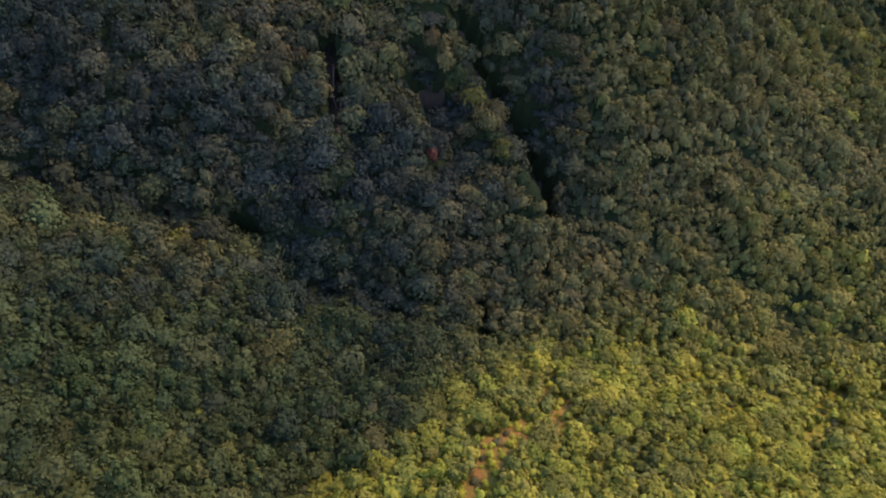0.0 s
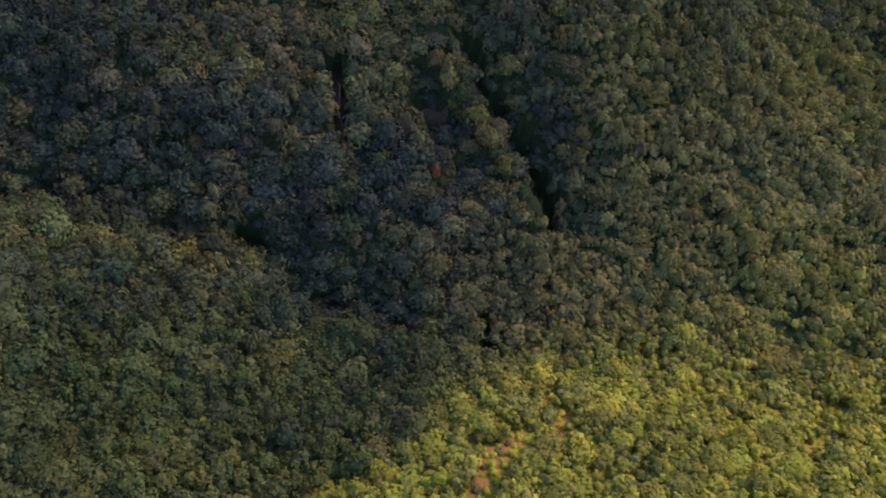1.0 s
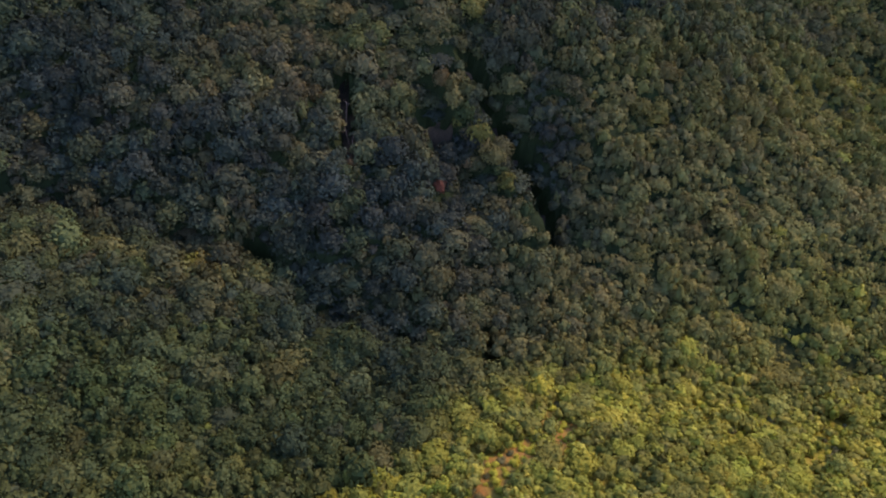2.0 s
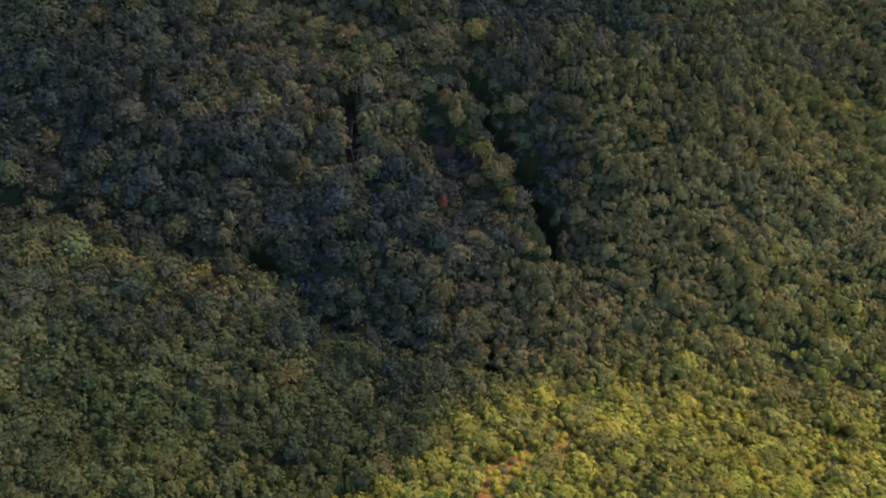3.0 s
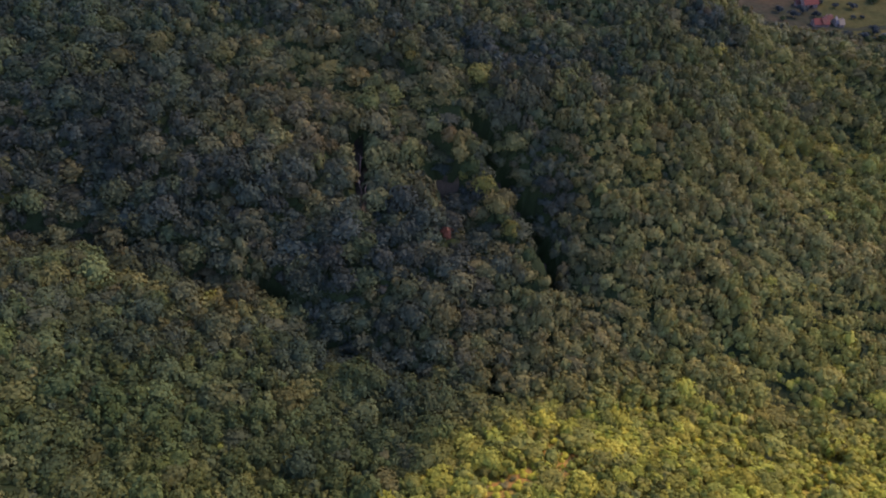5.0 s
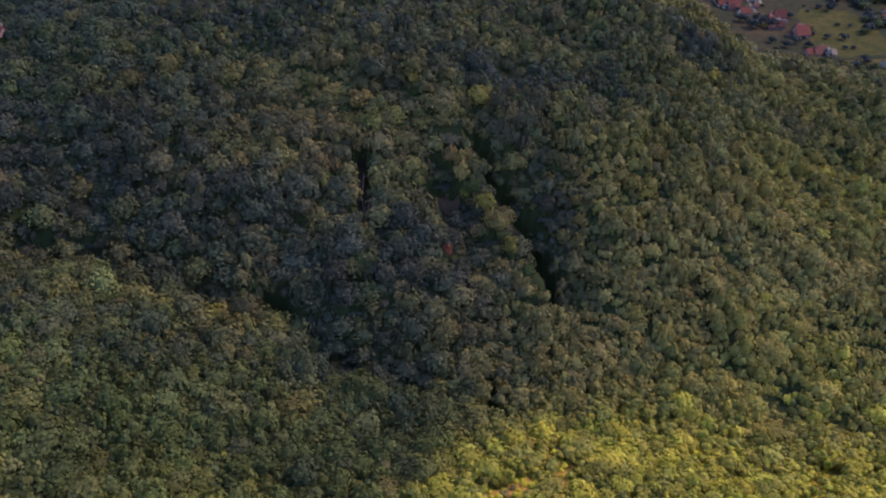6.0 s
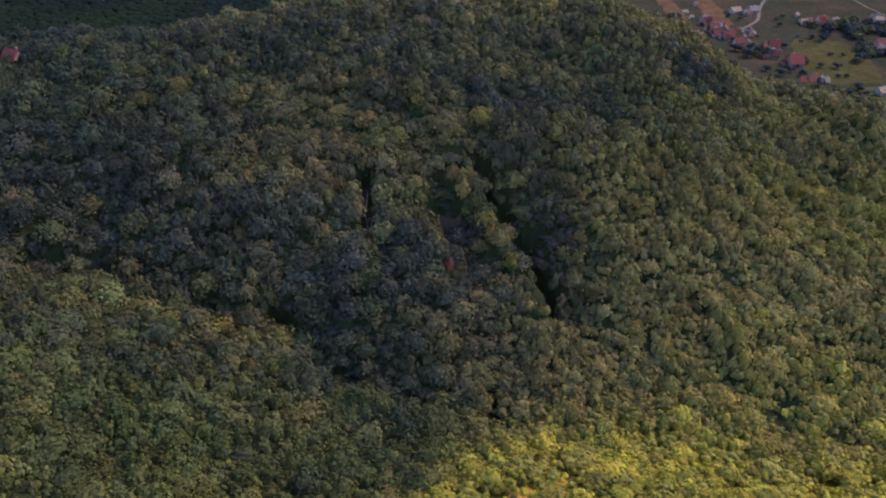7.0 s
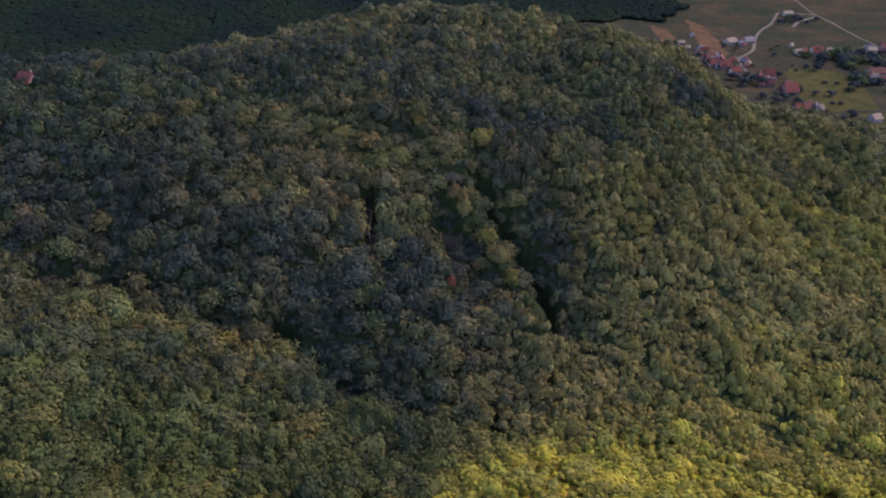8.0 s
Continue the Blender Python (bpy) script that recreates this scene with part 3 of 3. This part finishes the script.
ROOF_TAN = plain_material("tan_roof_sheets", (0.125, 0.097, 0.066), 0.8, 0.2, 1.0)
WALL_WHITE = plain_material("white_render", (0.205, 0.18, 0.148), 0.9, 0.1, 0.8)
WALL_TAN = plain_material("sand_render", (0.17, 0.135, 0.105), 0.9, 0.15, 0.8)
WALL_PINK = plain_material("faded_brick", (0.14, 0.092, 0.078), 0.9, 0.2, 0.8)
WOOD_DARK = plain_material("dark_wood", (0.09, 0.06, 0.045), 0.8, 0.3, 3.0)
GLASS, gn, gl, gs = material("window_glass", 0.08)
gs.inputs["Base Color"].default_value = (0.03, 0.035, 0.04, 1)
gs.inputs["Specular IOR Level"].default_value = 0.6


def part(name, verts, faces, mat, parent, label=""):
    ob = new(name, mesh_of(name, verts, faces, [mat]))
    ob.parent = parent
    if label:
        ob["label"] = label
    return ob


def box(lo, hi):
    (a, b, c), (d, e, f) = lo, hi
    v = [(a, b, c), (d, b, c), (d, e, c), (a, e, c), (a, b, f), (d, b, f), (d, e, f), (a, e, f)]
    return v, [(0, 3, 2, 1), (4, 5, 6, 7), (0, 1, 5, 4), (1, 2, 6, 5), (2, 3, 7, 6), (3, 0, 4, 7)]


def house(label, x, y, turn, w, d, h, rise, wall_mat, roof_mat, name="house", z=None):
    """A gabled house: walls up into the gables, two roof slabs with eaves, chimney, door, and recessed windows on all sides."""
    ob = new(name)
    ob.matrix_world = pose(x, y, float(ground(x, y)) - 0.1 if z is None else z, 0, 0, turn)
    tagged(ob, label, "house" if name == "house" else "barn", "village houses")
    a, b = w / 2, d / 2
    wall = [(-a, -b, 0), (a, -b, 0), (a, b, 0), (-a, b, 0), (-a, -b, h), (a, -b, h), (a, b, h), (-a, b, h), (-a, 0, h + rise), (a, 0, h + rise)]
    part("wall", wall, [(0, 1, 5, 4), (2, 3, 7, 6), (1, 2, 6, 9, 5), (3, 0, 4, 8, 7), (0, 3, 2, 1)], wall_mat, ob)
    eave, slope = 0.6, rise / b
    verts, faces = [], []
    for k, side in enumerate((-1, 1)):
        lo_y, lo_z, top = side * (b + eave), h - eave * slope, h + rise
        for dz in (0.05, 0.3):
            verts += [(-a - 0.5, lo_y, lo_z + dz), (a + 0.5, lo_y, lo_z + dz), (a + 0.5, 0, top + dz), (-a - 0.5, 0, top + dz)]
        o = 8 * k
        faces += [(o, o + 1, o + 2, o + 3), (o + 4, o + 7, o + 6, o + 5), (o, o + 4, o + 5, o + 1), (o + 1, o + 5, o + 6, o + 2), (o + 3, o + 7, o + 4, o)]
    roof = part("roof", verts, faces, roof_mat, ob)
    cx, cy = w * 0.22, d * 0.16
    part("chimney", *box((cx - 0.35, cy - 0.35, h + rise * 0.4), (cx + 0.35, cy + 0.35, h + rise + 0.9)), WALL_PINK, roof)
    part("door", *box((-0.5, -b - 0.06, 0.0), (0.5, -b + 0.04, 2.1)), WOOD_DARK, ob)
    count = max(2, int(w / 3))
    for side in (-1, 1):
        for k in range(count):
            u = -a + w * (k + 0.5) / count
            if side == -1 and abs(u) < 1.2:
                continue
            edge = side * b
            frame_ob = part("window", *box((u - 0.6, edge - 0.05, 1.0), (u + 0.6, edge + 0.05, 2.4)), WALL_WHITE, ob)
            part("pane", *box((u - 0.48, edge - 0.07, 1.1), (u + 0.48, edge + 0.07, 2.3)), GLASS, frame_ob)
    for side in (-1, 1):
        for u in (-d * 0.22, d * 0.22):
            edge = side * a
            frame_ob = part("window", *box((edge - 0.05, u - 0.5, 1.0), (edge + 0.05, u + 0.5, 2.3)), WALL_WHITE, ob)
            part("pane", *box((edge - 0.07, u - 0.4, 1.1), (edge + 0.07, u + 0.4, 2.2)), GLASS, frame_ob)
    return ob


def flat_strip(name, label, category, line, half, mat, lift):
    """A band of even width along a plan line, laid just over the valley ground."""
    pts = [Vector((x, y)) for x, y in line]
    fine = []
    for p, q, r2, t2 in zip([pts[0]] + pts, pts, pts[1:], pts[2:] + [pts[-1]]):
        for k in range(6):
            f = k / 6
            fine.append(0.5 * (2 * q + (r2 - p) * f + (2 * p - 5 * q + 4 * r2 - t2) * f * f + (3 * q - p - 3 * r2 + t2) * f ** 3))
    fine.append(pts[-1])
    verts, faces = [], []
    for i, p in enumerate(fine):
        way = (fine[min(i + 1, len(fine) - 1)] - fine[max(i - 1, 0)]).normalized()
        off = Vector((-way.y, way.x)) * (half * (1 + 0.12 * math.sin(i * 1.7)))
        for q in (p + off, p - off):
            verts.append((q.x, q.y, float(ground(q.x, q.y)) + lift))
    for i in range(len(fine) - 1):
        faces.append((2 * i, 2 * i + 1, 2 * i + 3, 2 * i + 2))
    return tagged(new(name, mesh_of(name, verts, faces, [mat])), label, category, kind="structure")


def flat_patch(name, label, outline, mat, lift):
    """A field: its outline filled on the valley floor."""
    edge = []
    for (ax, ay), (bx, by) in zip(outline, outline[1:] + outline[:1]):
        for k in range(8):
            x, y = ax + (bx - ax) * k / 8, ay + (by - ay) * k / 8
            edge.append((x + 3.5 * noise.noise((x / 9, y / 9, 1.5)), y + 6 * noise.noise((x / 9, y / 9, 7.5))))
    verts = [(x, y, float(ground(x, y)) + lift) for x, y in edge]
    return tagged(new(name, mesh_of(name, verts, [tuple(range(len(verts)))], [mat])), label, "field", kind="structure")


def build_village():
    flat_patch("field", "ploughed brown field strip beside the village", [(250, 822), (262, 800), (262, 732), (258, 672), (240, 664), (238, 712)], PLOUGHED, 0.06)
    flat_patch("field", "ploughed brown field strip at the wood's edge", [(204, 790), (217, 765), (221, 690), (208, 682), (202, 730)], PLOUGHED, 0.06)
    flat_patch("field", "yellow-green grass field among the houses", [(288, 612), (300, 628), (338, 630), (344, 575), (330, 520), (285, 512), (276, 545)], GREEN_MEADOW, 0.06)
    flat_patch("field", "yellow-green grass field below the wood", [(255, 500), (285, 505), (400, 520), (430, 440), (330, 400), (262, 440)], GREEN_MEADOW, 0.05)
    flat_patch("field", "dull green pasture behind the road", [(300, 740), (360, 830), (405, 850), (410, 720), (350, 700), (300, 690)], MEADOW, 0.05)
    roads = [
        ([(256, 612), (258, 640), (263, 662), (272, 673), (287, 695), (302, 736), (320, 773), (340, 802), (353, 827), (369, 862)], 1.6),
        ([(420, 960), (412, 881), (411, 855), (414, 813), (415, 767), (417, 739), (424, 700), (440, 640)], 1.2),
        ([(367, 862), (384, 859), (410, 855)], 2.0),
        ([(408, 846), (380, 821), (362, 793)], 2.0),
        ([(263, 664), (256, 661)], 2.0),
    ]
    for line, half in roads:
        flat_strip("road", "pale gravel village road between fields", "road", line, half, GRAVEL, 0.1)
    red, brown = "red tiled gable roof", "weathered brown tiled gable roof"
    rows = [
        ("long sand-coloured barn with a tan sheet roof", 271, 718, 20, 15, 11, 4.0, 2.6, WALL_TAN, ROOF_TAN, "barn"),
        (f"village house with sand walls and {brown}", 233, 655, 15, 13, 9, 4.5, 3.2, WALL_TAN, ROOF_BROWN, "house"),
        (f"village house with white walls and {brown}", 232, 638, -10, 12, 9, 4.8, 3.0, WALL_WHITE, ROOF_BROWN, "house"),
        (f"village house with brick walls and {brown}", 241, 648, 70, 12, 8, 4.5, 3.0, WALL_PINK, ROOF_BROWN, "house"),
        ("small shed with grey sheet roof and pale walls", 233, 690, 35, 9, 7, 3.2, 1.8, WALL_WHITE, ROOF_GREY, "barn"),
        ("small white shed with a pale roof beside the field", 220, 712, 5, 8, 6, 3.0, 1.2, WALL_WHITE, ROOF_TAN, "barn"),
        ("small white shed with a pale roof beside the wood", 222, 694, 0, 6, 5, 2.8, 1.2, WALL_WHITE, ROOF_TAN, "barn"),
        ("small white hut in the brown field", 238, 742, 10, 5, 4, 3.4, 1.5, WALL_WHITE, ROOF_GREY, "barn"),
    ]
    rows += [
        (f"village house with brick walls and {red}", 239, 628, 5, 14, 9, 4.5, 3.2, WALL_PINK, ROOF_RED, "house"),
        (f"village house with white walls and {red}", 243, 610, 10, 12, 8, 4.6, 3.0, WALL_WHITE, ROOF_RED, "house"),
        (f"village house with sand walls and {red}", 271, 602, -12, 12, 10, 4.6, 4.0, WALL_TAN, ROOF_RED, "house"),
        (f"large village house with brick walls and {red}", 272, 557, 12, 17, 12, 5.0, 5.0, WALL_PINK, ROOF_RED, "house"),
        (f"village house with sand walls and {brown}", 263, 577, -20, 11, 9, 4.5, 3.0, WALL_TAN, ROOF_BROWN, "house"),
        (f"low barn with brick walls and {red}", 266, 514, 5, 16, 8, 3.5, 2.5, WALL_PINK, ROOF_RED, "barn"),
        ("small white outhouse with a grey roof", 279, 514, 0, 5, 5, 4.0, 1.5, WALL_WHITE, ROOF_GREY, "barn"),
    ]
    rows += [
        (f"village house with white walls and {red}", 343, 682, 5, 14, 11, 5.0, 4.0, WALL_WHITE, ROOF_RED, "house"),
        ("low sand-coloured barn beside a red-roofed house", 328, 684, 0, 13, 8, 3.8, 1.6, WALL_TAN, ROOF_TAN, "barn"),
        ("small white house with a pale roof", 358, 688, 10, 9, 7, 4.0, 2.0, WALL_WHITE, ROOF_TAN, "house"),
        ("white house with a pale hipped-looking roof among trees", 313, 492, 20, 11, 9, 5.2, 2.4, WALL_WHITE, ROOF_TAN, "house"),
        (f"village house with brick walls and {brown}", 419, 700, 0, 15, 10, 5.0, 3.0, WALL_PINK, ROOF_BROWN, "house"),
        (f"long brick barn with {brown}", 372, 618, 5, 20, 10, 4.2, 3.0, WALL_PINK, ROOF_BROWN, "barn"),
        (f"village house with sand walls and {brown}", 368, 593, -8, 14, 9, 4.4, 2.8, WALL_TAN, ROOF_BROWN, "house"),
        ("grey-roofed barn with brick walls beside the road", 290, 722, 15, 14, 10, 4.0, 3.0, WALL_PINK, ROOF_GREY, "barn"),
        ("small white hut in the pasture", 329, 709, 30, 6, 4, 3.0, 1.2, WALL_WHITE, ROOF_TAN, "barn"),
        ("white house with a pale roof at the road fork", 376, 850, 5, 15, 8, 4.4, 2.0, WALL_WHITE, ROOF_TAN, "house"),
        ("white house with a pale roof beside the wide road", 402, 694, 5, 12, 8, 4.5, 2.0, WALL_WHITE, ROOF_TAN, "house"),
    ]
    more = np.random.default_rng(17)
    sheds = [("small barn with a weathered brown roof among the houses", WALL_PINK, ROOF_BROWN), ("small pale shed with a tan roof among the houses", WALL_TAN, ROOF_TAN),
             ("small white outbuilding with a grey roof among the houses", WALL_WHITE, ROOF_GREY), ("small house with sand walls and red tiled roof", WALL_TAN, ROOF_RED)]
    for cx, cy, sx, sy, count in ((235, 660, 11, 32, 30), (263, 588, 11, 24, 16), (282, 712, 8, 12, 6), (366, 606, 10, 14, 6), (412, 700, 9, 10, 5), (275, 520, 9, 7, 6), (335, 684, 9, 5, 4), (262, 640, 6, 12, 5)):
        for k in range(count):
            label, wm, rm = sheds[int(more.integers(4))]
            rows.append((label, cx + more.normal(0, sx * 0.6), cy + more.normal(0, sy * 0.6), more.uniform(-40, 40), more.uniform(3.5, 8.5), more.uniform(3.5, 6.5), more.uniform(3.0, 4.4), more.uniform(1.0, 2.4), wm, rm, "barn"))
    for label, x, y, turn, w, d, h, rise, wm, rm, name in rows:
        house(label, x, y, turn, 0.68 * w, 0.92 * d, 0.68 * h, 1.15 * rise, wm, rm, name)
    rng = np.random.default_rng(3)
    spots = [(332, 572, 6.5), (327, 566, 5.5), (337, 580, 5), (305, 552, 5.5), (322, 626, 6), (328, 634, 5), (316, 634, 4.5), (249, 588, 9), (241, 576, 8), (256, 577, 7), (236, 592, 7.5)]
    spots += [(289, 491, 5), (300, 485, 5.5), (330, 490, 5), (345, 505, 4.5), (300, 498, 4), (358, 814, 5), (352, 806, 5), (365, 818, 4.5), (372, 838, 4), (312, 700, 4), (304, 692, 3.5),
             (268, 690, 3.5), (280, 604, 4.5), (262, 620, 4), (285, 570, 4), (283, 560, 3.5), (297, 530, 3), (352, 585, 5.5), (345, 592, 5), (262, 540, 6), (270, 532, 5), (252, 530, 6), (244, 540, 5), (380, 605, 4), (360, 640, 5), (259, 700, 3), (226, 668, 4)]
    for k in range(52):
        spots.append((372 + rng.normal(0, 16), 662 + rng.normal(0, 13), rng.uniform(5, 8)))
    for k in range(16):
        spots.append((350 + rng.normal(0, 7), 596 + rng.normal(0, 14), rng.uniform(4, 6.5)))
    for k in range(14):
        spots.append((rng.uniform(225, 345), rng.uniform(500, 690), rng.uniform(1.8, 4.0)))
    for k in range(12):
        spots.append((378 + rng.normal(0, 9), 826 + rng.normal(0, 14), rng.uniform(3.0, 5.0)))
    for k in range(60):
        spots.append((rng.uniform(250, 400), rng.uniform(425, 505), rng.uniform(2.2, 4.8)))
    for x, y, r in spots:
        if near_line(x, y, [(256, 612), (263, 662), (287, 695), (302, 736)]) < r + 2.5:
            continue
        c = KINDS[rng.choice([0, 0, 1, 2 if y < 510 else 0])] * rng.uniform(0.8, 1.1)
        single_tree("village_tree", "dark green round broadleaf tree beside the village houses", "tree", "village trees", 8 + int(rng.integers(8)), x, y, float(ground(x, y)) - 0.3, r * 0.8, rng.uniform(0, 6.28), rng.uniform(0.6, 0.8), c)


build_village()
# the red-roofed house at the top of the wooded hill
house("house with a bright red tiled roof in the wood", -213, 287, -25, 8.5, 8, 5.0, 4.0, WALL_PINK, ROOF_RED)
single_tree("autumn_tree", "small red autumn tree in a gap of the wood", "tree", "", 2, -4, 213, float(ground(-4, 213)), 2.9, 0.4, 1.5, RED)

DEAD_WOOD = plain_material("bleached_dead_wood", (0.2, 0.13, 0.095), 0.9, 0.3, 2.0)


def dead_tree(x, y, high, lean, seed):
    """A bare bleached trunk with a few broken limbs."""
    rng = np.random.default_rng(seed)
    ob = new("dead_tree")
    ob.matrix_world = pose(x, y, float(ground(x, y)) - 3.6, lean, lean * 0.6, 40 * seed)
    tagged(ob, "pale bleached dead tree standing in a dark gully", "tree", "dead trees of the gully")
    bends = [(rng.uniform(-0.25, 0.25), rng.uniform(-0.25, 0.25), high * k / 5) for k in range(6)]
    v, f = tube(bends, np.linspace(0.32, 0.09, 6), 7)
    part("trunk", v, f, DEAD_WOOD, ob)
    for k in range(4):
        bx, by, bz = bends[2 + k % 4]
        a, reach = 2.4 * k + rng.uniform(-0.4, 0.4), rng.uniform(1.2, 2.4)
        v, f = tube([(bx, by, bz), (bx + 0.5 * reach * math.cos(a), by + 0.5 * reach * math.sin(a), bz + 0.5), (bx + reach * math.cos(a), by + reach * math.sin(a), bz + rng.uniform(0.9, 1.6))], (0.1, 0.075, 0.03), 5)
        part("branch", v, f, DEAD_WOOD, ob)


for x, y, high, lean, seed in ((-39.6, 225.5, 9.0, 6, 1), (-41.2, 231.5, 10.5, -5, 2), (-42.6, 239.5, 9.5, 8, 3), (-44.6, 254.5, 9.0, -7, 4)):
    dead_tree(x, y, high, lean, seed)
TAN, GOLD = (0.15, 0.1, 0.05), (0.15, 0.12, 0.034)
for x, y, r, colour, words in ((-38.5, 215.5, 2.6, TAN, "small tan autumn tree at the foot of a gully"), (7.5, 223, 3.0, TAN, "tan autumn tree at the rim of a gully"), (-85, 175.5, 4.2, GOLD, "golden autumn tree on the crest of the spur"),
                                (-93, 178, 3.6, GOLD, "golden autumn tree on the crest of the spur"), (-22.5, 281, 2.6, GOLD, "golden autumn tree high on the wooded hill")):
    single_tree("autumn_tree", words, "tree", "", 3, x, y, float(ground(x, y)) - 0.3, r, 0.4 * x, (7.0 if colour == TAN else 10.5) / (r * 1.8), colour)


def plant_shrubs():
    """Low yellow-green bushes that half cover the open soil and grass."""
    rng = np.random.default_rng(11)
    for y in np.arange(84, 150, 2.6):
        for x in np.arange(2, 146, 2.6):
            px, py = x + rng.uniform(-1.1, 1.1), y + rng.uniform(-1.1, 1.1)
            if clear_of(px, py, OPEN) > 2.5 or rng.uniform() < 0.4:
                continue
            c = KINDS[rng.choice([2, 3, 3, 3])] * rng.uniform(0.8, 1.2)
            single_tree("shrub", "low yellow-green bush on dry orange grass" if x < 50 else "low yellow-green bush on open yellow grass", "shrub", "bushes of the clearings", 8 + int(rng.integers(8)), px, py, float(ground(px, py)) - 0.5, rng.uniform(0.9, 1.9), rng.uniform(0, 6.28), rng.uniform(0.5, 0.75), c)


plant_shrubs()
